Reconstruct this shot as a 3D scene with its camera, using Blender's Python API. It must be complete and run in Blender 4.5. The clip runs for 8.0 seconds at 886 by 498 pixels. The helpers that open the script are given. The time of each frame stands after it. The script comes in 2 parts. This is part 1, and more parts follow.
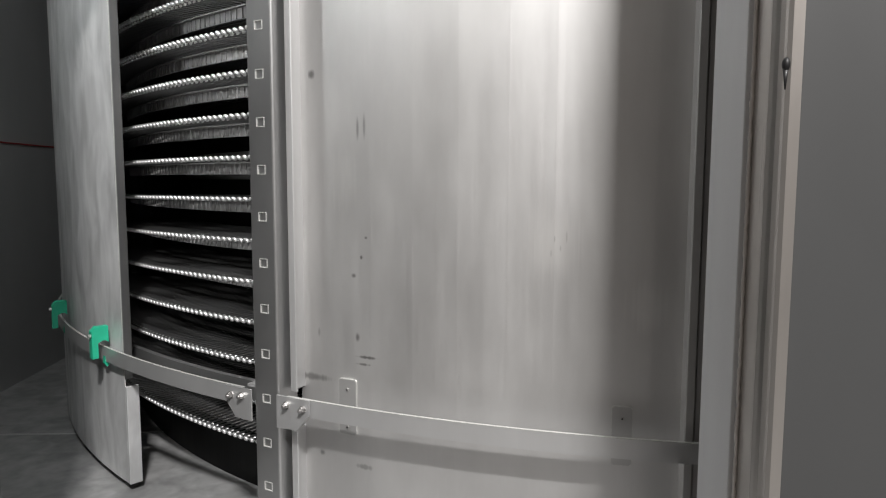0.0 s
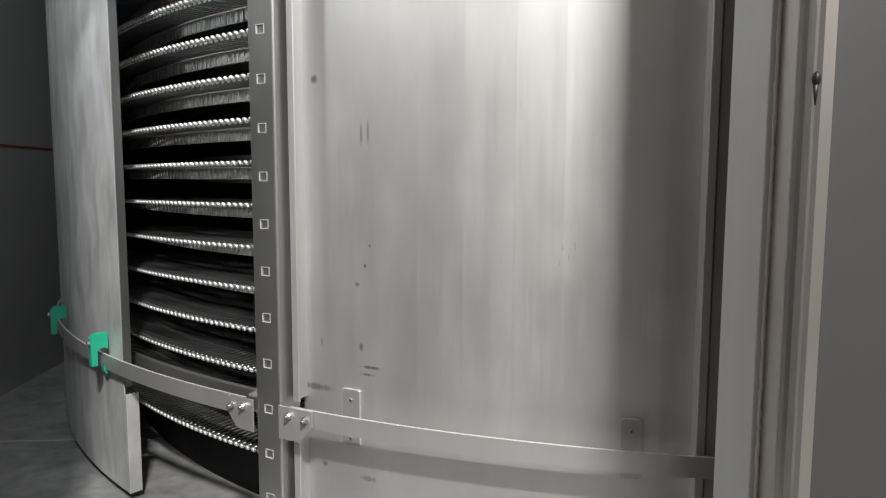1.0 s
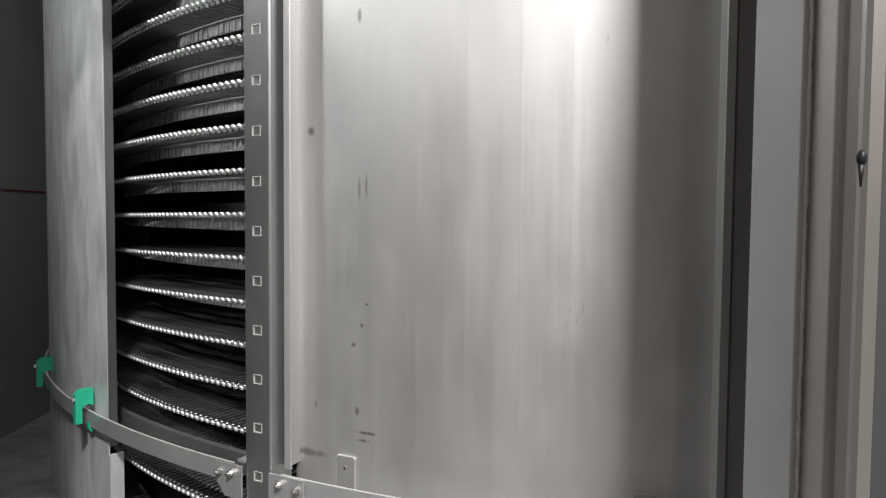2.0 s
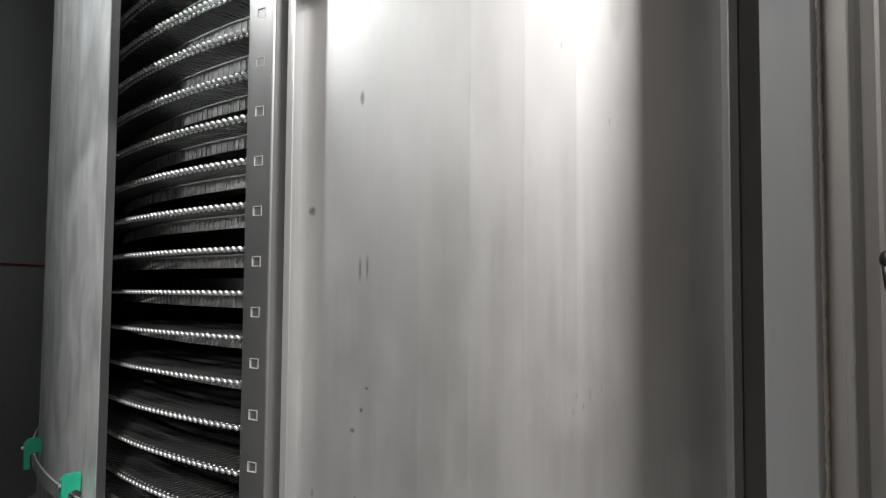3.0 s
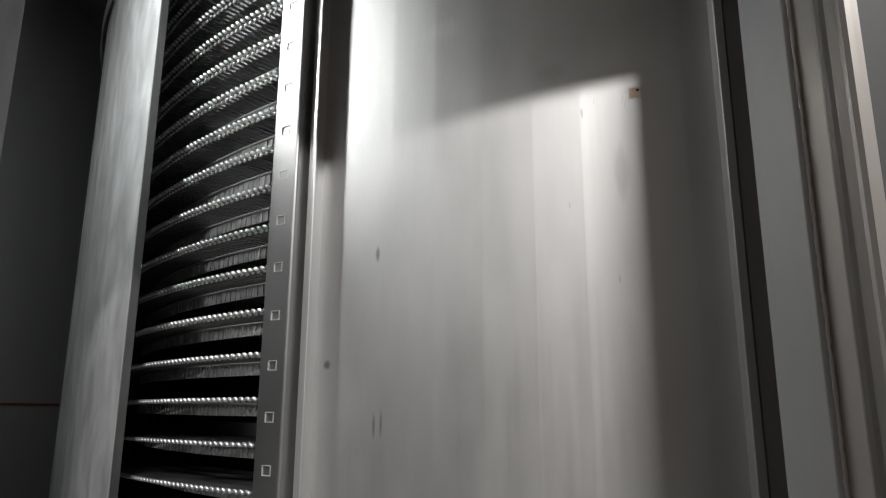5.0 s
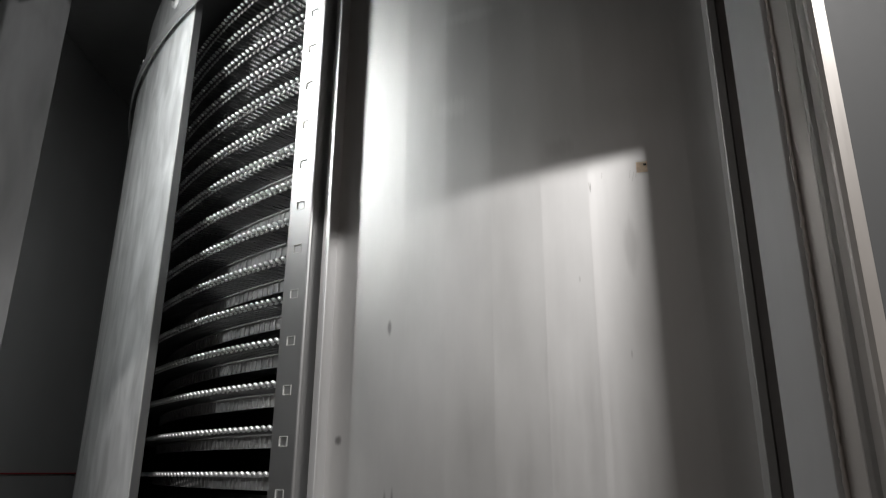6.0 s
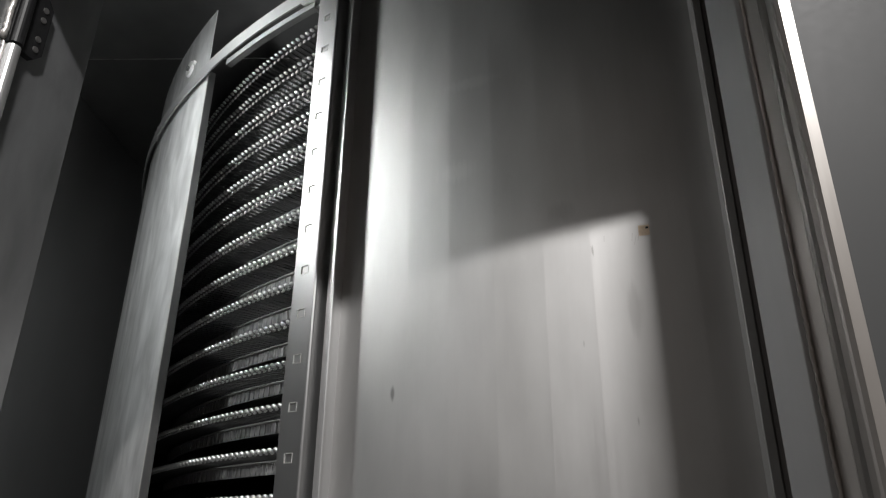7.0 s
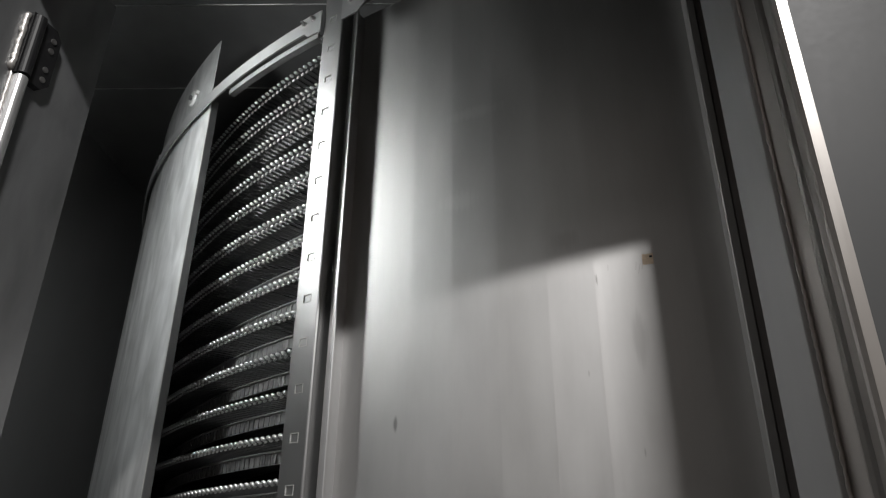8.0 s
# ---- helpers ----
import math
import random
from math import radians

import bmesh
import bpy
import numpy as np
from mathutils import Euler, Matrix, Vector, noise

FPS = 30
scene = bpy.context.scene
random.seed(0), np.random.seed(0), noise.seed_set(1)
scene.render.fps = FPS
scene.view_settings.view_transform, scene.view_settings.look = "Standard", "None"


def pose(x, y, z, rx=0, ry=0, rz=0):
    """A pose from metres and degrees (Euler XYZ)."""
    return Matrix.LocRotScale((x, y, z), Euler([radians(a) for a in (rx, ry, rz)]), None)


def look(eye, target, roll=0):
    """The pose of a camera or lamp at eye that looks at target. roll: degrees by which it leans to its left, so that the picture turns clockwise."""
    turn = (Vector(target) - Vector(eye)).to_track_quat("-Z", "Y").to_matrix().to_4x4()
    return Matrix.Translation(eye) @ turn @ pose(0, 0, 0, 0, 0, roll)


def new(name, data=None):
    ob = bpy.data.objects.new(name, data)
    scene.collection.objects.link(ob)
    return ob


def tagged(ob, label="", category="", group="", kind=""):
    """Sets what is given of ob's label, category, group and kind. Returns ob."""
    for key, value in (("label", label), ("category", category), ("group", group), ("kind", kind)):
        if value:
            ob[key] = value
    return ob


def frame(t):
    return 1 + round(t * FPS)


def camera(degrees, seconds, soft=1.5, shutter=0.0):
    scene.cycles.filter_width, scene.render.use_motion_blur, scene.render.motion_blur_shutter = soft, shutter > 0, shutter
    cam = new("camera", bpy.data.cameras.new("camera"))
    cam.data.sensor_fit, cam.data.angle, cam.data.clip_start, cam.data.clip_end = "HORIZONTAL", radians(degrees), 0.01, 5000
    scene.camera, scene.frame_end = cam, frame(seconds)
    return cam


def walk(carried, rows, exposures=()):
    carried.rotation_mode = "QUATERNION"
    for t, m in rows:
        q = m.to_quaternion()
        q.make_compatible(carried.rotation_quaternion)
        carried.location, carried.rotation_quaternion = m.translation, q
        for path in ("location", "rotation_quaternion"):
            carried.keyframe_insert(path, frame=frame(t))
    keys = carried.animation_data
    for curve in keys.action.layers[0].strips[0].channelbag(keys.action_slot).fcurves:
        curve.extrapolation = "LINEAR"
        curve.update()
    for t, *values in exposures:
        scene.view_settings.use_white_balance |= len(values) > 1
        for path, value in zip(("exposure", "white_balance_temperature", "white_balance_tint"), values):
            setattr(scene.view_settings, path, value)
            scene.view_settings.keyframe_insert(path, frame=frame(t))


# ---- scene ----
cam = camera(65.39, 8.0, 1.15)
PATH = [
    (0, look((0.0406, -0.2023, 0.7784), (0.1685, 1.7838, 0.5809), 0.17)),
    (0.5, look((0.0323, -0.1974, 0.7823), (0.1595, 1.7882, 0.5799), 0.09)),
    (1, look((0.0316, -0.1730, 0.7955), (0.1594, 1.8127, 0.5942), 0.18)),
    (1.5, look((0.0360, -0.1365, 0.8161), (0.1631, 1.8524, 0.6476), 0.35)),
    (3, look((0.0320, -0.0845, 0.8572), (0.1568, 1.9089, 0.9600), 0.43)),
    (3.5, look((0.0340, -0.0844, 0.8759), (0.1601, 1.9025, 1.0660), 0.34)),
    (4, look((0.0340, -0.0971, 0.9013), (0.1506, 1.8815, 1.1692), 0.48)),
    (4.5, look((0.0366, -0.0978, 0.9085), (0.1334, 1.8665, 1.2721), 0.35)),
    (6, look((0.0607, -0.1177, 0.9441), (0.0635, 1.7854, 1.5592), 0.36)),
    (6.5, look((0.0810, -0.1140, 0.9482), (0.0551, 1.7558, 1.6575), 0.43)),
    (7, look((0.0813, -0.1197, 0.9579), (0.0453, 1.7257, 1.7281), 0.42)),
    (7.5, look((0.0769, -0.1196, 0.9640), (0.0423, 1.7080, 1.7756), 0.40)),
    (8, look((0.0700, -0.1192, 0.9612), (0.0406, 1.6943, 1.8040), 0.34)),
]
walk(cam, PATH, [(0, 0.75), (1.5, 0.75), (3, 0.4), (3.5, 0.3), (4.5, -0.1), (6, -0.2), (8, -0.65)])

# ---------------------------------------------------------------- the plan
CX, CY = 1.161, 3.512        # axis of the spiral
R_PANEL, R_COVER, R_BAND, R_BELT, R_POST = 2.555, 2.61, 2.63, 2.47, 2.627
POST_A = -32.5
FLOOR = -0.085
CEIL = 2.75
LINTEL = 2.04
PITCH = 0.10
DOOR_W, DOOR_D = 1.13, 0.32  # the doorway's width and depth
DOOR_M = pose(0.367, 0.370, 0, 0, 0, -14.3)   # right outer corner of the doorway; x along the wall, y inwards


def pol(r, deg, z=0.0):
    a = radians(deg)
    return Vector((CX + r * math.sin(a), CY - r * math.cos(a), z))


# ---------------------------------------------------------------- light
world = bpy.data.worlds.new("world")
world.use_nodes = True
world.node_tree.nodes["Background"].inputs[0].default_value = (0.02, 0.02, 0.02, 1)
world.node_tree.nodes["Background"].inputs[1].default_value = 0.1
scene.world = world


def area_lamp(name, where, target, sx, sy, power, color=(1, 1, 1), spread=180):
    d = bpy.data.lights.new(name, "AREA")
    d.shape, d.size, d.size_y, d.energy, d.color = "RECTANGLE", sx, sy, power, color
    d.spread = radians(spread)
    ob = new(name, d)
    ob.matrix_world = look(where, target)
    return ob


area_lamp("room_light", (-0.95, 1.09, 2.00), (-0.50, 1.68, 1.70), 0.08, 0.95, 14.5, (0.97, 1.0, 0.99), 140)
area_lamp("hall_light", (0.265, -2.20, 3.98), (0.1, -0.8, 0.6), 0.38, 0.10, 205, (1.0, 0.98, 0.965))
# weak fill added for the door frame; no lamp is known here
area_lamp("hall_light", (-2.4, -1.60, 3.75), (-1.2, -0.2, 0.6), 0.30, 0.20, 3, (1.0, 0.95, 0.91))


# ---------------------------------------------------------------- materials
def base_mat(name):
    m = bpy.data.materials.new(name)
    m.use_nodes = True
    nt = m.node_tree
    return m, nt, nt.nodes["Principled BSDF"]


def steel(name, col=0.55, rough=0.33, warm=0.0, grain=(60, 60, 1.2), blotch=0.12, bump=0.02, streak=0.0, wipe=0.0, spots=(), metal=1.0):
    """Brushed or milled stainless steel: stretched grain, broad cloudy stains, fine relief."""
    m, nt, b = base_mat(name)
    n, l = nt.nodes, nt.links
    tc = n.new("ShaderNodeTexCoord")
    mp = n.new("ShaderNodeMapping")
    mp.inputs["Scale"].default_value = grain
    l.new(tc.outputs["Object"], mp.inputs[0])
    fine = n.new("ShaderNodeTexNoise")
    fine.inputs["Scale"].default_value, fine.inputs["Detail"].default_value = 4.0, 5.0
    l.new(mp.outputs[0], fine.inputs["Vector"])
    mp2 = n.new("ShaderNodeMapping")
    mp2.inputs["Scale"].default_value = (3.0, 3.0, 1.1)
    l.new(tc.outputs["Object"], mp2.inputs[0])
    broad = n.new("ShaderNodeTexNoise")
    broad.inputs["Scale"].default_value, broad.inputs["Detail"].default_value, broad.inputs["Roughness"].default_value = 2.2, 6.0, 0.6
    l.new(mp2.outputs[0], broad.inputs["Vector"])
    mix = n.new("ShaderNodeMix")
    mix.data_type = "RGBA"
    lo, hi = col * (1 - blotch), col * (1 + blotch)
    mix.inputs["A"].default_value = (lo * (1 + warm), lo, lo * (1 - warm), 1)
    mix.inputs["B"].default_value = (hi * (1 + warm), hi, hi * (1 - warm), 1)
    l.new(broad.outputs["Fac"], mix.inputs["Factor"])
    add = n.new("ShaderNodeMath")
    add.operation = "MULTIPLY_ADD"
    add.inputs[1].default_value, add.inputs[2].default_value = 0.22, rough - 0.11
    l.new(broad.outputs["Fac"], add.inputs[0])
    add2 = n.new("ShaderNodeMath")
    add2.operation = "MULTIPLY_ADD"
    add2.inputs[1].default_value = 0.10
    l.new(fine.outputs["Fac"], add2.inputs[0])
    l.new(add.outputs[0], add2.inputs[2])
    b.inputs["Metallic"].default_value = metal
    rough_out, col_out = add2.outputs[0], mix.outputs["Result"]
    if streak:      # runs down the sheet
        mp3 = n.new("ShaderNodeMapping")
        mp3.inputs["Scale"].default_value = (26, 26, 1.3)
        l.new(tc.outputs["Object"], mp3.inputs[0])
        run = n.new("ShaderNodeTexNoise")
        run.inputs["Scale"].default_value, run.inputs["Detail"].default_value = 1.0, 4.0
        l.new(mp3.outputs[0], run.inputs["Vector"])
        mm = n.new("ShaderNodeMath")
        mm.operation = "MULTIPLY_ADD"
        mm.inputs[1].default_value = streak * 1.6
        l.new(run.outputs["Fac"], mm.inputs[0])
        off = n.new("ShaderNodeMath")
        off.operation = "SUBTRACT"
        off.inputs[1].default_value = streak * 0.8
        l.new(rough_out, off.inputs[0])
        l.new(off.outputs[0], mm.inputs[2])
        rough_out = mm.outputs[0]
    if wipe:        # wiped film: long wavy smears
        mp4 = n.new("ShaderNodeMapping")
        mp4.inputs["Scale"].default_value = (9, 9, 3.4)
        l.new(tc.outputs["Object"], mp4.inputs[0])
        wp = n.new("ShaderNodeTexNoise")
        wp.inputs["Scale"].default_value, wp.inputs["Detail"].default_value, wp.inputs["Distortion"].default_value = 1.6, 3.0, 0.35
        l.new(mp4.outputs[0], wp.inputs["Vector"])
        rmp = n.new("ShaderNodeMapRange")
        rmp.inputs["From Min"].default_value, rmp.inputs["From Max"].default_value = 0.32, 0.68
        rmp.inputs["To Min"].default_value, rmp.inputs["To Max"].default_value = 1 - wipe, 1 + wipe * 0.4
        l.new(wp.outputs["Fac"], rmp.inputs["Value"])
        mulc = n.new("ShaderNodeMix")
        mulc.data_type, mulc.blend_type = "RGBA", "MULTIPLY"
        mulc.inputs["Factor"].default_value = 1.0
        l.new(col_out, mulc.inputs["A"])
        l.new(rmp.outputs[0], mulc.inputs["B"])
        col_out = mulc.outputs["Result"]
    for where, size, dark in spots:     # single smudges with ragged edges
        sub = n.new("ShaderNodeVectorMath")
        sub.operation = "SUBTRACT"
        sub.inputs[1].default_value = where
        l.new(tc.outputs["Object"], sub.inputs[0])
        div = n.new("ShaderNodeVectorMath")
        div.operation = "DIVIDE"
        div.inputs[1].default_value = (size[0], size[0], size[1])
        l.new(sub.outputs[0], div.inputs[0])
        ln = n.new("ShaderNodeVectorMath")
        ln.operation = "LENGTH"
        l.new(div.outputs[0], ln.inputs[0])
        rag = n.new("ShaderNodeMath")
        rag.operation = "MULTIPLY_ADD"
        rag.inputs[1].default_value = 1.4
        l.new(fine.outputs["Fac"], rag.inputs[0])
        l.new(ln.outputs["Value"], rag.inputs[2])
        sm = n.new("ShaderNodeMapRange")
        sm.interpolation_type = "SMOOTHSTEP"
        sm.inputs["From Min"].default_value, sm.inputs["From Max"].default_value = 1.0, 1.9
        sm.inputs["To Min"].default_value, sm.inputs["To Max"].default_value = abs(dark), 0.0
        l.new(rag.outputs[0], sm.inputs["Value"])
        mx = n.new("ShaderNodeMix")
        mx.data_type = "RGBA"
        mx.inputs["B"].default_value = (0.10, 0.095, 0.09, 1) if dark > 0 else (0.88, 0.87, 0.85, 1)
        l.new(sm.outputs[0], mx.inputs["Factor"])
        l.new(col_out, mx.inputs["A"])
        col_out = mx.outputs["Result"]
    l.new(col_out, b.inputs["Base Color"])
    l.new(rough_out, b.inputs["Roughness"])
    bp = n.new("ShaderNodeBump")
    bp.inputs["Strength"].default_value, bp.inputs["Distance"].default_value = bump, 0.004
    l.new(fine.outputs["Fac"], bp.inputs["Height"])
    l.new(bp.outputs[0], b.inputs["Normal"])
    return m


def plain(name, rgb, rough=0.5, metal=0.0, var=0.15, scale=40, bump=0.05):
    m, nt, b = base_mat(name)
    n, l = nt.nodes, nt.links
    tc = n.new("ShaderNodeTexCoord")
    nz = n.new("ShaderNodeTexNoise")
    nz.inputs["Scale"].default_value, nz.inputs["Detail"].default_value = scale, 6.0
    l.new(tc.outputs["Object"], nz.inputs["Vector"])
    mix = n.new("ShaderNodeMix")
    mix.data_type = "RGBA"
    mix.inputs["A"].default_value = (*[c * (1 - var) for c in rgb], 1)
    mix.inputs["B"].default_value = (*[c * (1 + var) for c in rgb], 1)
    l.new(nz.outputs["Fac"], mix.inputs["Factor"])
    l.new(mix.outputs["Result"], b.inputs["Base Color"])
    b.inputs["Roughness"].default_value, b.inputs["Metallic"].default_value = rough, metal
    bp = n.new("ShaderNodeBump")
    bp.inputs["Strength"].default_value, bp.inputs["Distance"].default_value = bump, 0.003
    l.new(nz.outputs["Fac"], bp.inputs["Height"])
    l.new(bp.outputs[0], b.inputs["Normal"])
    return m


# smudges on the drum wall: place, half width and half height, strength
STAINS = [(tuple(pol(R_PANEL, a, z)), (w, h), k) for a, z, w, h, k in (
    (-28.16, 1.221, 0.006, 0.016, 0.6), (-30.76, 1.003, 0.008, 0.010, 0.7), (-28.15, 0.885, 0.0035, 0.026, 0.5), (-27.80, 0.890, 0.0035, 0.030, 0.5),
    (-27.75, 0.658, 0.004, 0.004, 0.7), (-28.01, 0.616, 0.004, 0.005, 0.7), (-28.43, 0.576, 0.006, 0.006, 0.65), (-28.24, 0.443, 0.006, 0.011, 0.65),
    (-27.75, 0.401, 0.026, 0.0035, 0.7), (-27.95, 0.385, 0.018, 0.003, 0.6), (-31.0, 0.342, 0.060, 0.009, 0.55), (-30.5, 0.445, 0.004, 0.012, 0.4),
    (-27.95, 0.157, 0.02, 0.006, 0.4), (-30.38, 0.171, 0.008, 0.008, 0.55), (-18.71, 1.46, 0.0012, 0.012, 0.5),
    (-18.70, 0.656, 0.050, 0.060, -0.30), (-29.06, 0.774, 0.040, 0.060, -0.22), (-19.32, 0.660, 0.040, 0.090, -0.22), (-14.80, 0.543, 0.040, 0.050, -0.20),
    (-24.10, 1.909, 0.070, 0.018, -0.22), (-24.90, 1.687, 0.045, 0.028, -0.22), (-19.93, 1.551, 0.030, 0.024, 0.12), (-17.24, 1.338, 0.016, 0.050, 0.18),
    (-17.53, 1.141, 0.002, 0.010, 0.3), (-19.37, 1.282, 0.002, 0.008, 0.25), (-18.80, 0.668, 0.002, 0.008, 0.22), (-18.55, 0.650, 0.002, 0.007, 0.22),
    (-18.95, 0.640, 0.0015, 0.008, 0.2), (-18.30, 0.672, 0.0015, 0.010, 0.2))]
STEEL_PANEL = steel("steel_panel", 0.64, 0.48, 0.01, blotch=0.19, grain=(30, 30, 0.5), streak=0.035, spots=STAINS, metal=0.90)
STEEL_COVER = steel("steel_cover", 0.66, 0.44, -0.005, blotch=0.16, streak=0.03, wipe=0.30, metal=0.35)
STEEL_POST = steel("steel_post", 0.50, 0.37, metal=0.95)
STEEL_BAR = steel("steel_bar", 0.62, 0.36, metal=0.7)
STEEL_TAB = steel("steel_tab", 0.50, 0.40, 0.01, metal=0.75)
STEEL_JAMB = steel("steel_jamb", 0.66, 0.42, -0.02, metal=0.45)
STEEL_STRIP = steel("steel_strip", 0.50, 0.27, 0.05, metal=0.8)
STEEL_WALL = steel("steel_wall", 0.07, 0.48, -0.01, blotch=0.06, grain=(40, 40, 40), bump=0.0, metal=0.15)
STEEL_BELT = steel("steel_belt", 0.88, 0.28, metal=0.75)
STEEL_RAIL = steel("steel_rail", 0.42, 0.42, metal=0.35)
# darker than the chain's steel: shade inside the tiers is in this colour
STEEL_ROD = steel("steel_rod", 0.32, 0.30, metal=0.95)
STEEL_FLOOR = steel("steel_floor", 0.40, 0.38, 0.0, grain=(8, 8, 8), blotch=0.35, bump=0.05, metal=0.35, wipe=0.3)
WELD = steel("weld", 0.68, 0.3, 0.04, grain=(30, 30, 30), bump=0.2, metal=0.6)
BOLT = steel("bolt", 0.50, 0.34, 0.02, metal=0.9)
GREEN = plain("green_plastic", (0.02, 0.42, 0.25), 0.42)
WHITE_PL = plain("white_plastic", (0.75, 0.75, 0.74), 0.4)
BLACK_PL = plain("black_plastic", (0.012, 0.012, 0.013), 0.5)
RED = plain("red_line", (0.28, 0.02, 0.02), 0.5)
HALL_WALL = plain("hall_wall", (0.15, 0.130, 0.116), 0.6, var=0.06, scale=6)
HALL_FLOOR = plain("hall_floor", (0.10, 0.094, 0.088), 0.55, var=0.10, scale=12)
# near-black that stands in for shade behind and below the belt tiers
SHADE_IN = steel("shade_inside", 0.035, 0.55)
STEEL_INNER = steel("steel_inner", 0.38, 0.45, metal=0.3)
STEEL_CEIL = steel("steel_ceiling", 0.28, 0.40, metal=0.3, blotch=0.25)
STEEL_DULL = steel("steel_dull", 0.30, 0.36, -0.02, blotch=0.3, metal=0.6, wipe=0.2)
STEEL_DARKBAR = steel("steel_darkbar", 0.35, 0.40)
STEEL_FLANGE = steel("steel_flange", 0.42, 0.42, 0.02, grain=(20, 20, 14), blotch=0.35, metal=0.2)
HALL_DARK = plain("hall_dark", (0.235, 0.237, 0.228), 0.6, var=0.08, scale=6)
# pale metal for raw cut hole edges and for painted edge highlights
RIM = plain("raw_edge_and_highlight", (0.60, 0.60, 0.58), 0.4, metal=0.3, var=0.25, scale=300)
STICKER = plain("sticker", (0.78, 0.62, 0.46), 0.7, var=0.35, scale=120)


# ---------------------------------------------------------------- building helpers
def part(name, bm, material, parent=None, label="", smooth=False):
    me = bpy.data.meshes.new(name)
    bmesh.ops.recalc_face_normals(bm, faces=bm.faces)
    bm.to_mesh(me)
    bm.free()
    me.materials.append(material)
    if smooth:
        for p in me.polygons:
            p.use_smooth = True
    ob = new(name, me)
    if parent:
        ob.parent = parent
    if label:
        ob["label"] = label
    return ob


def thing(name, label, category, at=(0, 0, 0), group="", kind=""):
    ob = new(name)
    ob.location = at
    return tagged(ob, label, category, group, kind)


def add_box(bm, x0, x1, y0, y1, z0, z1, m=None, bevel=0.0, seg=2):
    v = [bm.verts.new((x, y, z)) for z in (z0, z1) for y in (y0, y1) for x in (x0, x1)]
    fs = [bm.faces.new([v[i] for i in q]) for q in ((0, 2, 3, 1), (4, 5, 7, 6), (0, 1, 5, 4), (2, 6, 7, 3), (0, 4, 6, 2), (1, 3, 7, 5))]
    if bevel:
        r = bmesh.ops.bevel(bm, geom=list({e for f in fs for e in f.edges}), offset=bevel, segments=seg, affect="EDGES", profile=0.5)
        v = list({w for f in r["faces"] for w in f.verts} | {w for w in v if w.is_valid})
    if m is not None:
        bmesh.ops.transform(bm, matrix=m, verts=v)
    return bm


def boxed(*a, **k):
    return add_box(bmesh.new(), *a, **k)


def add_prism(bm, pts, z0, z1, m=None):
    """A closed outline in x and y, drawn up from z0 to z1."""
    lo = [bm.verts.new((x, y, z0)) for x, y in pts]
    hi = [bm.verts.new((x, y, z1)) for x, y in pts]
    n = len(pts)
    bm.faces.new(lo[::-1])
    bm.faces.new(hi)
    for i in range(n):
        bm.faces.new((lo[i], lo[(i + 1) % n], hi[(i + 1) % n], hi[i]))
    if m is not None:
        bmesh.ops.transform(bm, matrix=m, verts=lo + hi)
    return bm


def add_arc(bm, r0, r1, z0, z1, a0, a1=0, n=0):
    """A bent bar round the axis: radii, heights and angles (from, to and steps, or a row of angles)."""
    angles = a0 if n == 0 else [a0 + (a1 - a0) * i / n for i in range(n + 1)]
    rows = [[bm.verts.new(pol(r, a, z)) for r, z in ((r0, z0), (r1, z0), (r1, z1), (r0, z1))] for a in angles]
    for p, q in zip(rows, rows[1:]):
        for k in range(4):
            bm.faces.new((p[k], q[k], q[(k + 1) % 4], p[(k + 1) % 4]))
    bm.faces.new(rows[0][::-1])
    bm.faces.new(rows[-1])
    return bm


def arc(*a):
    return add_arc(bmesh.new(), *a)


def add_cyl(bm, r, h, m, n=12, r2=None):
    bmesh.ops.create_cone(bm, cap_ends=True, segments=n, radius1=r, radius2=r if r2 is None else r2, depth=h, matrix=m)
    return bm


def radial(r, deg, z):
    """A pose on the drum: x along the tangent (to the right seen from outside), y inwards, z up."""
    return Matrix.Translation(pol(r, deg, z)) @ Matrix.Rotation(radians(deg), 4, "Z")


# ---------------------------------------------------------------- the room
def slab(name, x0, x1, y0, y1, z0, z1, mat, label, category, m=None):
    return tagged(part(name, boxed(x0, x1, y0, y1, z0, z1, m), mat), label, category, kind="structure")


slab("floor", -6.0, 6.0, -3.0, 8.0, FLOOR - 0.10, FLOOR, STEEL_FLOOR, "worn grey stainless steel floor with welded joints", "floor")
slab("ceiling", -1.72, 6.0, 0.2, 7.5, CEIL, CEIL + 0.08, STEEL_CEIL, "dark steel ceiling with welded sheet joints", "ceiling")
slab("wall_left", -1.72, -1.58, 1.22, 7.5, FLOOR, CEIL, STEEL_INNER, "dull grey steel inner wall", "wall")
slab("wall_right", 5.6, 5.8, -1.0, 7.5, FLOOR, CEIL, STEEL_INNER, "dull grey steel inner wall", "wall")
slab("wall_back", -1.72, 5.8, 7.4, 7.5, FLOOR, CEIL, STEEL_INNER, "dull grey steel back wall", "wall")
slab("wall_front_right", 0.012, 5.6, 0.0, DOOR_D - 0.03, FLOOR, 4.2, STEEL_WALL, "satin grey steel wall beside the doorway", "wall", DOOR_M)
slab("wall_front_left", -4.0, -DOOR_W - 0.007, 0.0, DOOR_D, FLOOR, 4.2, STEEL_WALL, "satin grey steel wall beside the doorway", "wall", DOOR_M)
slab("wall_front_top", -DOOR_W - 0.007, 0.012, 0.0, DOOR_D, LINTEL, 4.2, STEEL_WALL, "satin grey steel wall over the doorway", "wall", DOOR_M)
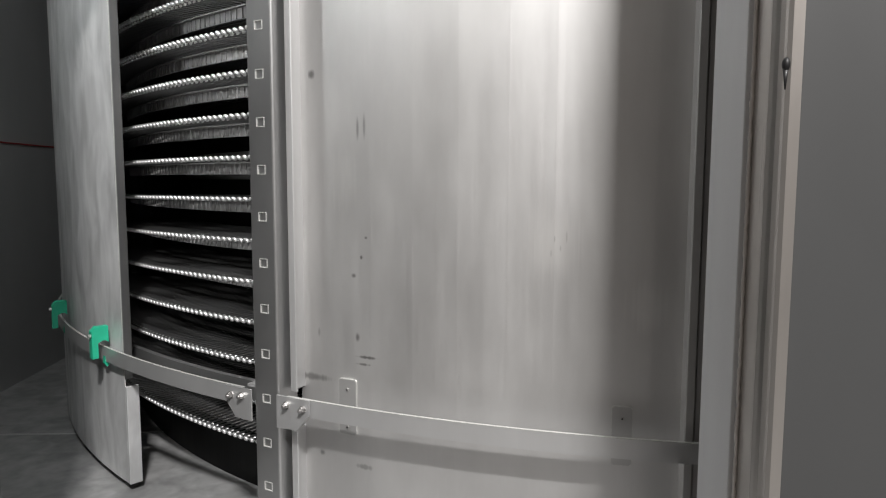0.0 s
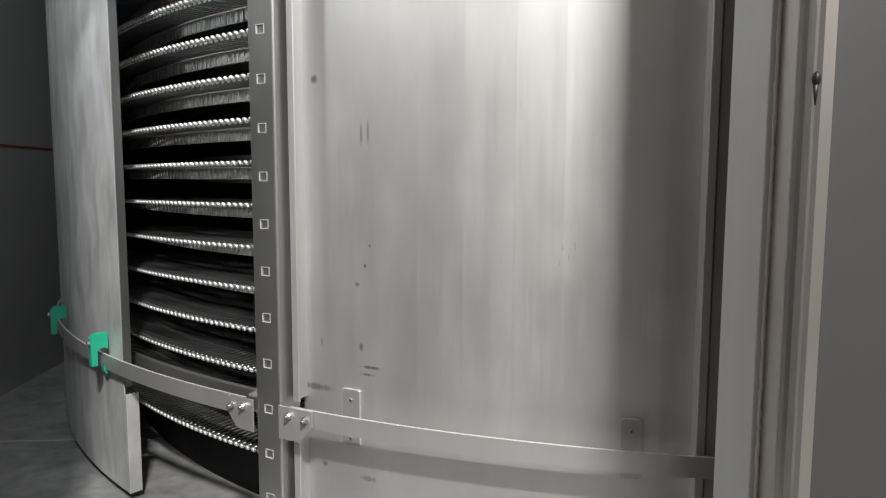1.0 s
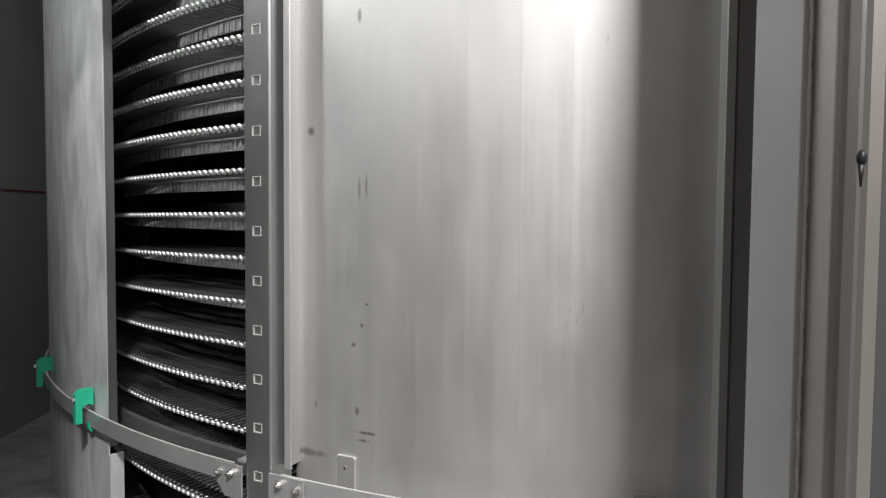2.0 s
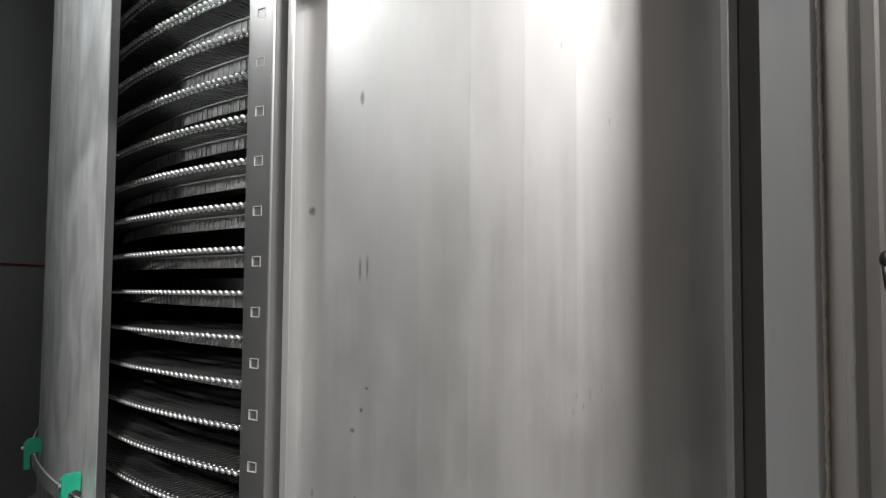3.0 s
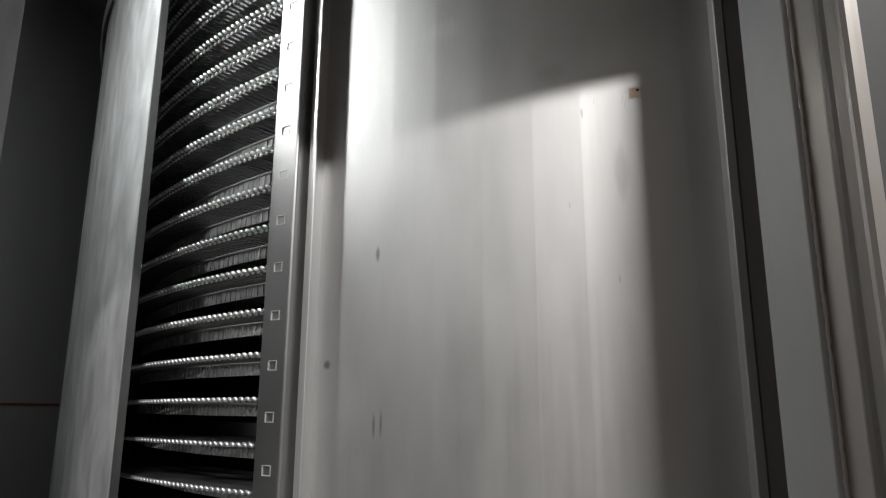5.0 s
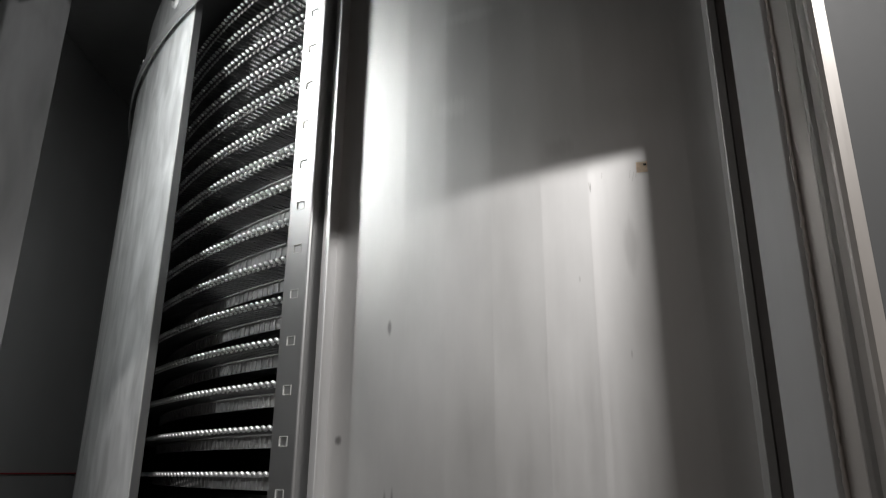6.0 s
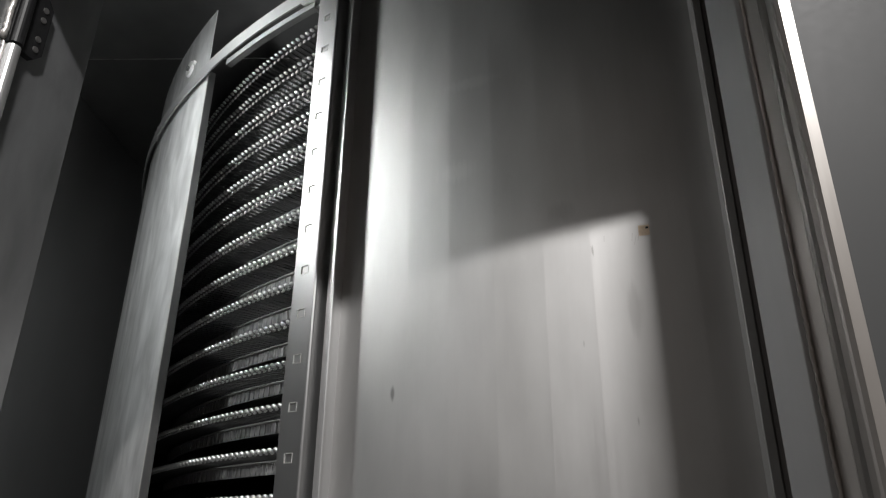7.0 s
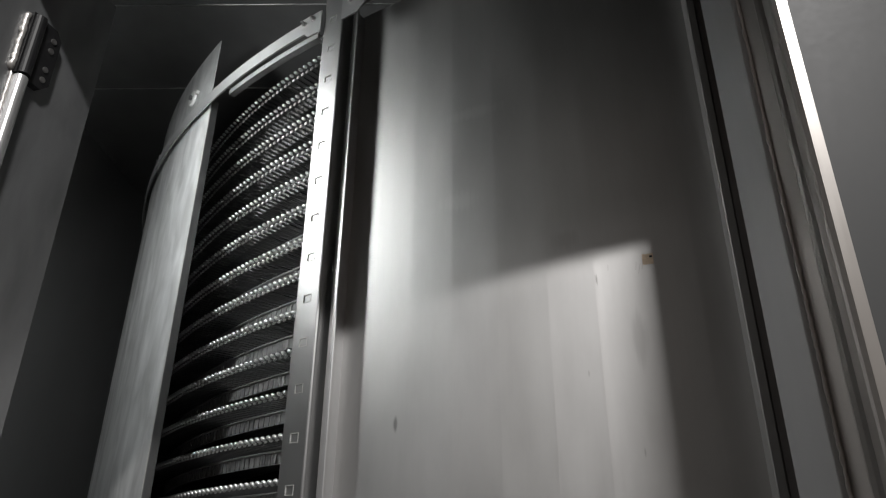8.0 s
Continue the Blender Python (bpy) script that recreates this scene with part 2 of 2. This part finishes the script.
# unseen hall, added to shape reflections and bounced light through the doorway
slab("floor_hall", -5.0, 4.6, -3.6, -0.02, FLOOR, FLOOR + 0.006, HALL_FLOOR, "unseen smooth hall floor outside the doorway", "floor", DOOR_M)
slab("wall_hall_back", -4.0, 4.5, -3.6, -3.5, FLOOR, 4.2, HALL_WALL, "unseen grey hall wall facing the doorway", "wall", DOOR_M)
slab("wall_hall_left", -4.1, -4.0, -3.6, 0.3, FLOOR, 4.2, HALL_WALL, "unseen grey hall wall at the left end", "wall", DOOR_M)
slab("wall_hall_right", 3.4, 3.5, -3.5, 0.0, FLOOR, 4.2, HALL_DARK, "unseen grey hall wall at the right end", "wall", DOOR_M)
slab("ceiling_hall", -4.1, 4.5, -3.6, 0.3, 4.2, 4.3, HALL_DARK, "unseen grey hall ceiling", "ceiling", DOOR_M)


def bead(bm, p, q, r, step, rnd):
    """A weld bead: an uneven string of scales from p to q."""
    p, q = Vector(p), Vector(q)
    d = q - p
    n = max(2, int(d.length / step))
    turn = d.to_track_quat("Z", "Y").to_matrix().to_4x4()
    rings = []
    for i in range(n + 1):
        rr = r * rnd.uniform(0.7, 1.2)
        c = p + d * i / n + Vector((rnd.uniform(-1, 1), rnd.uniform(-1, 1), rnd.uniform(-1, 1))) * r * 0.22
        rings.append([bm.verts.new(c + (turn @ Vector((rr * math.cos(k * math.tau / 6), rr * math.sin(k * math.tau / 6), 0)))) for k in range(6)])
    for a, b in zip(rings, rings[1:]):
        for k in range(6):
            bm.faces.new((a[k], a[(k + 1) % 6], b[(k + 1) % 6], b[k]))
    bm.faces.new(rings[0][::-1])
    bm.faces.new(rings[-1])
    return bm


RND = random.Random(7)
tagged(part("floor_joint", bead(bmesh.new(), (-1.58, 2.155, FLOOR), (0.3, 2.155, FLOOR), 0.004, 0.02, RND), STEEL_BAR, smooth=True),
       "thin welded joint between the steel floor plates", "weld", kind="structure")
for y in (1.70, 2.16):
    tagged(part("ceiling_joint", bead(bmesh.new(), (-1.58, y, CEIL), (0.3, y, CEIL), 0.003, 0.02, RND), STEEL_BAR, smooth=True),
           "thin welded joint between the ceiling sheets", "weld", kind="structure")
# line of red light on the wall, put in as a coloured strip
tagged(part("red_line", boxed(-1.58, -1.576, 2.0, 4.2, 0.926, 0.932), RED), "thin red light line on the inner wall, drawn as a strip", "marking")

# ---------------------------------------------------------------- the doorway
frame_r = new("door_frame")
frame_r.matrix_world = DOOR_M
tagged(frame_r, "stainless steel door frame with a long weld bead", "door frame", kind="structure")
part("reveal_plate", boxed(0, 0.008, 0.146, 0.319, FLOOR, LINTEL, bevel=0.0015), STEEL_JAMB, frame_r)
ch = bmesh.new()
add_prism(ch, [(0.006, 0.147), (0.0085, 0.139), (0.0085, 0.080), (0.004, 0.074), (0.003, 0.067), (0.005, 0.061), (0.0075, 0.056),
               (0.0, 0.012), (0.0, 0.004), (0.003, 0.0), (0.012, 0.0), (0.030, 0.147)], FLOOR, LINTEL)
part("frame_channel", ch, STEEL_STRIP, frame_r, "folded brownish polished edge channel")
part("weld_bead", bead(bmesh.new(), (0.0062, 0.142, FLOOR), (0.0062, 0.142, LINTEL), 0.0022, 0.004, RND), WELD, frame_r, smooth=True)

frame_l = new("door_frame")
frame_l.matrix_world = DOOR_M @ Matrix.Translation((-DOOR_W, 0, 0))
tagged(frame_l, "dull grey stainless steel door frame with a hinge", "door frame", kind="structure")
part("reveal_plate", boxed(-0.007, 0, -0.002, 0.345, FLOOR, LINTEL, bevel=0.0015), STEEL_DULL, frame_l)

# ---------------------------------------------------------------- drum helpers
def under(ob, parent):
    ob.parent = parent
    ob.matrix_parent_inverse = Matrix.Translation(parent.location).inverted()
    return ob


def bolt_at(m, parent, head=0.0068, name="bolt"):
    """A hexagon bolt on a washer; m: x along, y inwards, z up, at the surface."""
    bm = bmesh.new()
    q = m @ Matrix.Rotation(radians(90), 4, "X")
    add_cyl(bm, head * 1.25, 0.002, q @ Matrix.Translation((0, 0, 0.001)), 16)
    add_cyl(bm, head, 0.007, q @ Matrix.Translation((0, 0, 0.0055)) @ Matrix.Rotation(RND.uniform(0, 1), 4, "Z"), 6, head * 0.93)
    add_cyl(bm, head * 0.55, 0.006, q @ Matrix.Translation((0, 0, 0.011)), 10, head * 0.5)
    return under(part(name, bm, BOLT), parent)


# ---------------------------------------------------------------- the drum panel
Z_TOP = 2.34
FOLDS = [-31.62, -29.68, -27.52, -25.33, -23.12, -20.84, -18.80, -16.75, -14.70, -12.80]
panel = thing("drum_wall", "curved stainless steel drum wall bent in flat facets", "wall panel", pol(R_PANEL, -22))
under(part("sheet", arc(R_PANEL - 0.003, R_PANEL, -0.06, Z_TOP, FOLDS), STEEL_PANEL), panel)
for z0, z1 in ((-0.06, 0.228), (0.318, Z_TOP - 0.01)):
    bm = bmesh.new()
    add_prism(bm, [(0, 0.048), (0, 0.002), (0.002, 0), (0.0165, 0), (0.0180, 0.0015), (0.0180, 0.0045), (0.0165, 0.0045), (0.015, 0.003),
                   (0.003, 0.003), (0.003, 0.048)], z0, z1, radial(R_PANEL + 0.047, -31.48, 0))
    under(part("edge_flange", bm, STEEL_BAR, None, "bright folded edge strip"), panel)
bm = bmesh.new()
add_prism(bm, [(0, 0.05), (0, 0.002), (0.002, 0), (0.015, 0), (0.017, 0.002), (0.019, 0.005), (0.090, 0.006), (0.090, 0.009), (0.016, 0.008), (0.014, 0.003), (0.003, 0.003), (0.003, 0.05)],
          -0.06, Z_TOP, radial(R_PANEL + 0.045, -13.42, 0))
under(part("end_flange", bm, STEEL_FLANGE, None, "dull stained end flange"), panel)
under(part("end_sheet", arc(R_PANEL + 0.022, R_PANEL + 0.025, -0.06, Z_TOP, -13.2, -10.2, 2), STEEL_FLANGE, None, "dull stained end sheet"), panel)
for a, z, tilt, ln in ((-17.05, 1.478, 8, 0.016), (-16.93, 1.472, 14, 0.020), (-16.8, 1.476, 10, 0.012), (-18.2, 1.481, 4, 0.012), (-18.75, 1.462, -6, 0.016)):
    bm = boxed(-0.0006, 0.0006, -0.0004, 0.0, -ln / 2, ln / 2, radial(R_PANEL + 0.0003, a, z) @ Matrix.Rotation(radians(tilt), 4, "Y"))
    under(part("scratch", bm, BOLT, None, "short bright scratch"), panel)
# sticker left on the sheet
bm = boxed(-0.010, 0.010, -0.0006, 0.0, -0.011, 0.010, radial(R_PANEL, -16.55, 1.490))
under(part("sticker", bm, STICKER, None, "small worn beige paper sticker"), panel)
bm = boxed(-0.0025, 0.0025, -0.0010, -0.0006, -0.002, 0.002, radial(R_PANEL, -16.42, 1.494))
under(part("sticker_mark", bm, BLACK_PL), panel)

# ---------------------------------------------------------------- the post
post = thing("drum_post", "upright stainless steel tube post with square holes", "post", pol(R_POST, POST_A, FLOOR))
PW, PD, HW, HH = 0.072, 0.060, 0.0115, 0.0100
Z0, Z1 = FLOOR, 2.42
POST_M = radial(R_POST, POST_A, 0)
bm = bmesh.new()
for s in (-1, 1):
    w = PW / 2
    q = [(s * HW, 0), (s * (w - 0.006), 0), (s * (w - 0.003), 0.0008), (s * (w - 0.0008), 0.003), (s * w, 0.006), (s * w, PD), (s * (w - 0.003), PD), (s * (w - 0.003), 0.006), (s * (w - 0.007), 0.003), (s * HW, 0.003)]
    add_prism(bm, q, Z0, Z1, POST_M)
zs = [1.10 + PITCH * k for k in range(-11, 13)]
edges = [Z0] + [v for z in zs for v in (z - HH, z + HH)] + [Z1]
for lo, hi in zip(edges[::2], edges[1::2]):
    add_box(bm, -HW, HW, 0, 0.003, lo, hi, POST_M)
under(part("tube", bm, STEEL_POST), post)
under(part("tube_back", boxed(-PW / 2 + 0.003, PW / 2 - 0.003, 0.0018, 0.006, Z0, Z1, POST_M), STEEL_POST), post)
for z in zs:
    bm = bmesh.new()
    e = 0.0016
    for x0, x1, z0, z1 in ((-HW, -HW + e, -HH, HH), (HW - e, HW, -HH, HH), (-HW + e, HW - e, HH - e, HH), (-HW + e, HW - e, -HH, -HH + e)):
        add_box(bm, x0, x1, -0.0008, 0.0022, z0 + z, z1 + z, POST_M)
    under(part("hole_rim", bm, RIM, None, "bright raw cut hole edge"), post)


def bracket(zc, side, up):
    """A gusset plate beside the post that carries a band: two bolts, one cut corner."""
    a = POST_A + side * math.degrees((PW / 2 + 0.001) / R_POST)
    m = radial(R_POST + 0.006, a, zc) @ Matrix.Diagonal((side, 1, up, 1))
    bm = bmesh.new()
    w = 0.088 if side > 0 else 0.078
    # plate outline in x and z, then turned upright
    out = [(0, 0.022), (w, 0.022), (w, -0.012), (w * 0.62, -0.048), (0, -0.050)]
    up_m = m @ Matrix(((1, 0, 0, 0), (0, 0, 1, 0), (0, 1, 0, 0), (0, 0, 0, 1)))
    add_prism(bm, out, -0.004, 0.0, up_m)
    ob = under(part("bracket", bm, STEEL_BAR, None, "bolted steel bracket plate"), post)
    for dx, dz in ((0.028, 0.004), (w - 0.016, 0.001)):
        p = radial(R_POST + 0.010, a, zc) @ Matrix.Translation((side * dx, 0, up * dz))
        b = bolt_at(p, post)
        b.parent = ob
        b.matrix_parent_inverse = ob.matrix_world.inverted()
    return ob


Z_BAND, Z_UP = 0.295, 2.322
for zc, up in ((Z_BAND, 1), (Z_UP, 1)):
    for side in (-1, 1):
        bracket(zc, side, up)
for z in (0.318, 2.262):
    under(part("lug", boxed(-0.062, -0.036, 0.006, 0.03, z, z + 0.006, POST_M), STEEL_BAR), post)

# ---------------------------------------------------------------- the left cover
cover = thing("cover_sheet", "curved stainless steel cover sheet with cloudy wipe marks", "cover", pol(R_COVER, -55))
C_A0, C_A1 = -100.0, -45.75
under(part("lower_sheet", arc(R_COVER - 0.003, R_COVER, -0.060, Z_UP + 0.012, C_A0, C_A1, 48), STEEL_COVER, None, smooth=True), cover)
for ob in (cover.children):
    ob.data.set_sharp_from_angle(angle=radians(30))
under(part("folded_edge", boxed(-0.003, 0.0, 0.001, 0.022, 0.235, Z_UP + 0.010, radial(R_COVER, C_A1, 0) @ pose(0.003, 0, 0, 0, 0, 0)), STEEL_DARKBAR), cover)
# thin pale strip paints the highlight along the cover's edge
under(part("edge_line", boxed(-0.0035, 0.0, -0.0008, 0.0008, 0.235, Z_UP + 0.008, radial(R_COVER, C_A1, 0)), RIM, None, "pale strip drawn as the sheet edge's highlight"), cover)
under(part("foot_edge", boxed(0.0, 0.010, 0.0, 0.035, -0.062, 0.215, radial(R_COVER, C_A1, 0), 0.0015), STEEL_COVER), cover)
ob = under(part("upper_sheet", arc(R_COVER - 0.012, R_COVER - 0.009, Z_UP + 0.013, 2.61, C_A0, -46.6, 48), STEEL_COVER, None, smooth=True), cover)
ob.data.set_sharp_from_angle(angle=radians(30))


# ---------------------------------------------------------------- support bands
def band(r, z, a0, a1, h, label, t=0.005):
    n = max(4, int((a1 - a0) / 0.8))
    bm = arc(r - t, r, z - h / 2, z + h / 2, a0, a1, n)
    ob = part("support_band", bm, STEEL_BAR, None, smooth=True)
    ob.data.set_sharp_from_angle(angle=radians(30))
    # highlight on the band's top edge, put in as a pale strip
    part("worn_edge", arc(r - t - 0.0004, r + 0.0004, z + h / 2, z + h / 2 + 0.0012, a0, a1, n), RIM, ob, "pale strip drawn as the upper edge's highlight")
    return tagged(ob, label, "band", "support bands round the drum")


BR = R_POST + 0.001
band(BR, Z_BAND, -31.2, -12.6, 0.038, "curved flat steel support band in front of the panel")
band(BR, Z_BAND, -75, -34.0, 0.040, "curved flat steel support band across the belt opening")
band(BR, Z_UP, -100, -34.0, 0.042, "curved flat steel support band along the top")
band(BR, Z_UP, -31.2, -12.6, 0.042, "curved flat steel top band over the panel")


def tab(a, z0, z1, w):
    t = thing("band_tab", "small upright steel tab fixing the band to the panel", "bracket", pol(R_PANEL, a, (z0 + z1) / 2), "tabs behind the band")
    r = R_PANEL + 0.004
    out = [(-w / 2, z0 + .004), (-w / 2 + .004, z0), (w / 2 - .004, z0), (w / 2, z0 + .004), (w / 2, z1 - .004), (w / 2 - .004, z1), (-w / 2 + .004, z1), (-w / 2, z1 - .004)]
    m = radial(r, a, 0) @ Matrix(((1, 0, 0, 0), (0, 0, 1, 0), (0, 1, 0, 0), (0, 0, 0, 1)))
    under(part("plate", add_prism(bmesh.new(), out, 0.0, 0.003, m), STEEL_TAB), t)
    zm = (z0 + z1) / 2
    wide = [(x * (1 + 0.0032 / w), zm + (z - zm) * (1 + 0.0032 / (z1 - z0))) for x, z in out]
    under(part("plate_edge", add_prism(bmesh.new(), wide, 0.0006, 0.004, m), RIM, None, "bright plate edge"), t)
    for z in (z1 - 0.022, z0 + 0.016):
        q = radial(r, a, z) @ Matrix.Rotation(radians(90), 4, "X")
        bm = add_cyl(bmesh.new(), 0.0042, 0.003, q @ Matrix.Translation((0, 0, 0.0012)), 10, 0.0034)
        under(part("rivet", bm, BOLT), t)
        under(part("rivet_core", add_cyl(bmesh.new(), 0.0018, 0.0012, q @ Matrix.Translation((0, 0, 0.0028)), 8), BLACK_PL), t)
    return t


tab(-28.8, 0.226, 0.348, 0.042)
tab(-15.8, 0.236, 0.350, 0.037)


# ---------------------------------------------------------------- clips and discs
def clip(a, z):
    t = thing("band_clip", "bright green plastic clip hooked over the steel band", "clip", pol(R_BAND, a, z), "green clips on the band")
    m = radial(R_BAND, a, z)
    side = m @ Matrix(((0, 0, 1, 0), (1, 0, 0, 0), (0, 1, 0, 0), (0, 0, 0, 1)))   # outline in y, z
    out = [(0.012, 0.060), (-0.020, 0.060), (-0.032, 0.048), (-0.032, -0.028), (-0.016, -0.028), (-0.016, 0.014), (-0.004, 0.020), (0.004, 0.020), (0.012, 0.014)]
    body = under(part("body", add_prism(bmesh.new(), out, -0.010, 0.010, side), GREEN), t)
    under(part("tail", add_prism(bmesh.new(), [(0.002, -0.026), (0.014, -0.026), (0.014, -0.048), (0.006, -0.056), (0.000, -0.046)], -0.008, 0.008, side), GREEN), t)
    q = m @ pose(0, -0.032, 0.035, 90)
    under(part("screw", add_cyl(bmesh.new(), 0.006, 0.008, q @ Matrix.Translation((0, 0, 0.003)), 8), BOLT, None, "pale screw head"), t)
    return t


clip(-47.6, Z_BAND + 0.02)
clip(-57.5, Z_BAND + 0.03)


def disc(a, z):
    t = thing("plastic_disc", "white plastic washer screwed to the cover sheet", "washer", pol(R_COVER, a, z), "white washers on the cover")
    q = radial(R_COVER - 0.008, a, z) @ Matrix.Rotation(radians(90), 4, "X")
    bm = add_cyl(bmesh.new(), 0.031, 0.008, q @ Matrix.Translation((0, 0, 0.004)), 24, 0.028)
    under(part("washer", bm, WHITE_PL), t)
    under(part("bolt_head", add_cyl(bmesh.new(), 0.010, 0.008, q @ Matrix.Translation((0, 0, 0.012)), 6), STEEL_DARKBAR, None, "dull bolt head"), t)
    under(part("nub", add_cyl(bmesh.new(), 0.008, 0.010, q @ Matrix.Translation((0.045, 0.0, 0.005)), 10), WHITE_PL), t)
    return t


disc(-50.4, 2.462)
disc(-61.5, 2.462)

# ---------------------------------------------------------------- the belt tiers
belt = thing("spiral_belt", "stainless steel mesh conveyor belt wound in spiral tiers", "conveyor belt", (CX, CY, 0))
B_A0, B_A1, B_STEP = -66.0, -30.0, 0.52
R_IN = 2.14
TIER = 0.1034
tiers = [0.1114 + TIER * k for k in range(23)]


def add_tube(bm, pts, r, n=4):
    rings = []
    for i, p in enumerate(pts):
        d = (pts[min(i + 1, len(pts) - 1)] - pts[max(i - 1, 0)]).normalized()
        u = d.orthogonal().normalized()
        v = d.cross(u)
        rings.append([bm.verts.new(p + r * (u * math.cos(k * math.tau / n) + v * math.sin(k * math.tau / n))) for k in range(n)])
    for a, b in zip(rings, rings[1:]):
        for k in range(n):
            bm.faces.new((a[k], a[(k + 1) % n], b[(k + 1) % n], b[k]))


def belt_meshes():
    links, rods, rail, wire = bmesh.new(), bmesh.new(), bmesh.new(), bmesh.new()
    n = int((B_A1 - B_A0) / B_STEP)
    for i in range(n + 1):
        a = B_A0 + i * B_STEP
        z = TIER * (a - POST_A) / 360
        m = radial(R_BELT, a, z) @ Matrix.Rotation(radians(34), 4, "Y") @ Matrix.Rotation(radians(20), 4, "Z") @ Matrix.Diagonal((0.0090, 0.0058, 0.0056, 1))
        bmesh.ops.create_uvsphere(links, u_segments=6, v_segments=5, radius=1, matrix=m)
        m = radial(R_BELT - 0.017, a + 0.26, z - 0.002) @ Matrix.Rotation(radians(-32), 4, "Y") @ Matrix.Diagonal((0.0080, 0.0042, 0.0042, 1))
        bmesh.ops.create_uvsphere(links, u_segments=6, v_segments=5, radius=1, matrix=m)
        ends = radial((R_BELT + R_IN) / 2, a, z) @ Matrix.Rotation(radians(90), 4, "X")
        add_cyl(rods, 0.0030, R_BELT - R_IN, ends, 5)
        mid = radial((R_BELT + R_IN) / 2, a + 0.5 * B_STEP, z - 0.003) @ Matrix.Rotation(radians(90), 4, "X")
        add_cyl(wire, 0.0013, R_BELT - R_IN - 0.03, mid, 4)
    add_arc(rail, 2.352, 2.358, -0.042, -0.012, B_A0, B_A1, 50)
    add_arc(rail, 2.352, 2.366, -0.012, -0.008, B_A0, B_A1, 50)
    for i in range(int((B_A1 - B_A0) / 0.62)):
        add_box(rail, -0.0025, 0.0025, -0.003, 0.0, -0.041, -0.013, radial(2.358, B_A0 + 0.62 * i, 0))
    return [part(nm, b, mt, None, smooth=sm) for nm, b, mt, sm in (
        ("edge_chain", links, STEEL_BELT, True), ("cross_bed", rods, STEEL_ROD, False),
        ("wire_mesh", wire, STEEL_ROD, False), ("support_rail", rail, STEEL_RAIL, False))]


first = belt_meshes()
for k, z in enumerate(tiers):
    for src in first:
        ob = src if k == 0 else src.copy()
        if k:
            scene.collection.objects.link(ob)
        ob.parent = belt
        ob.matrix_parent_inverse = Matrix.Translation(belt.location).inverted()
        ob.location = (0, 0, z)
        if "rail" not in ob.name:
            ob["kind"] = "stuff"

# added cylinder: its near-black replaces the unlit depth of the spiral
core = tagged(part("drum_core", arc(2.10, 2.12, FLOOR, 2.5, -180, 180, 90), SHADE_IN), "near-black cylinder added to keep the spiral's inside dark", "drum")
ring = tagged(part("inner_beam", arc(2.122, 2.135, 0.780, 0.872, -75, -20, 40), STEEL_RAIL), "flat steel beam behind the belt tiers", "beam")
# added ring: shade on the floor below the belt, built as a dark strip
tagged(part("floor_ring", arc(2.34, 2.36, FLOOR, 0.06, -75, -15, 50), SHADE_IN), "near-black ring added for the shade under the belt", "ring")
tagged(part("lower_ring", arc(2.530, 2.545, 0.255, 0.300, -49, -33, 24), STEEL_POST), "curved steel ring behind the lower band", "ring")
tagged(part("top_ring", arc(2.612, 2.630, 2.258, 2.276, -42.2, -33.6, 24), STEEL_POST), "curved steel ring over the uppermost belt tier", "ring")

# ---------------------------------------------------------------- hinge on the door frame
hinge = new("door_hinge")
hinge.matrix_world = frame_l.matrix_world @ Matrix.Translation((0, 0.20, 1.793))
tagged(hinge, "black door hinge block with four screws, welded on", "hinge")
out = [(-0.033, -0.066), (0.020, -0.066), (0.034, -0.050), (0.034, 0.050), (0.020, 0.066), (-0.033, 0.066)]
m = Matrix(((0, 0, 1, 0), (1, 0, 0, 0), (0, 1, 0, 0), (0, 0, 0, 1)))
part("leaf", add_prism(bmesh.new(), out, 0.0, 0.014, m), BLACK_PL, hinge)
part("knuckle", add_cyl(bmesh.new(), 0.012, 0.126, pose(0.012, -0.018, 0), 20), BLACK_PL, hinge, smooth=False)
for dz in (-0.046, -0.024, 0.018, 0.040):
    q = pose(0.014, 0.018, dz, 0, 90, 0)
    part("screw", add_cyl(bmesh.new(), 0.0062, 0.004, q, 12, 0.0055), BOLT, hinge, "bright recessed screw")
part("weld_seam", bead(bmesh.new(), (0.004, -0.036, -0.060), (0.004, -0.036, 0.060), 0.006, 0.006, RND), WELD, hinge, "rough bright weld seam", smooth=True)
rod = new("hinge_rod")
rod.matrix_world = frame_l.matrix_world @ Matrix.Translation((0, 0.182, 0))
tagged(rod, "round polished steel rod down the door frame below the hinge", "rod")
part("bar", add_cyl(bmesh.new(), 0.012, 1.81, pose(0.010, 0, 1.725 - 0.905), 20), STEEL_BAR, rod, smooth=False)
part("weld_seam", bead(bmesh.new(), (0.002, -0.012, FLOOR), (0.002, -0.012, 1.74), 0.004, 0.010, RND), WELD, rod, smooth=True)

# black sealant drip on the frame's edge
drip = new("sealant_drip")
drip.matrix_world = DOOR_M @ Matrix.Translation((0.0, 0.004, 0.877))
tagged(drip, "small black sealant drip on the door frame edge", "drip")
bm = bmesh.new()
bmesh.ops.create_uvsphere(bm, u_segments=10, v_segments=8, radius=1, matrix=Matrix.Diagonal((0.0035, 0.0045, 0.006, 1)))
add_cyl(bm, 0.0006, 0.018, pose(0, 0, -0.012), 8, 0.0028)
part("blob", bm, BLACK_PL, drip, smooth=True)
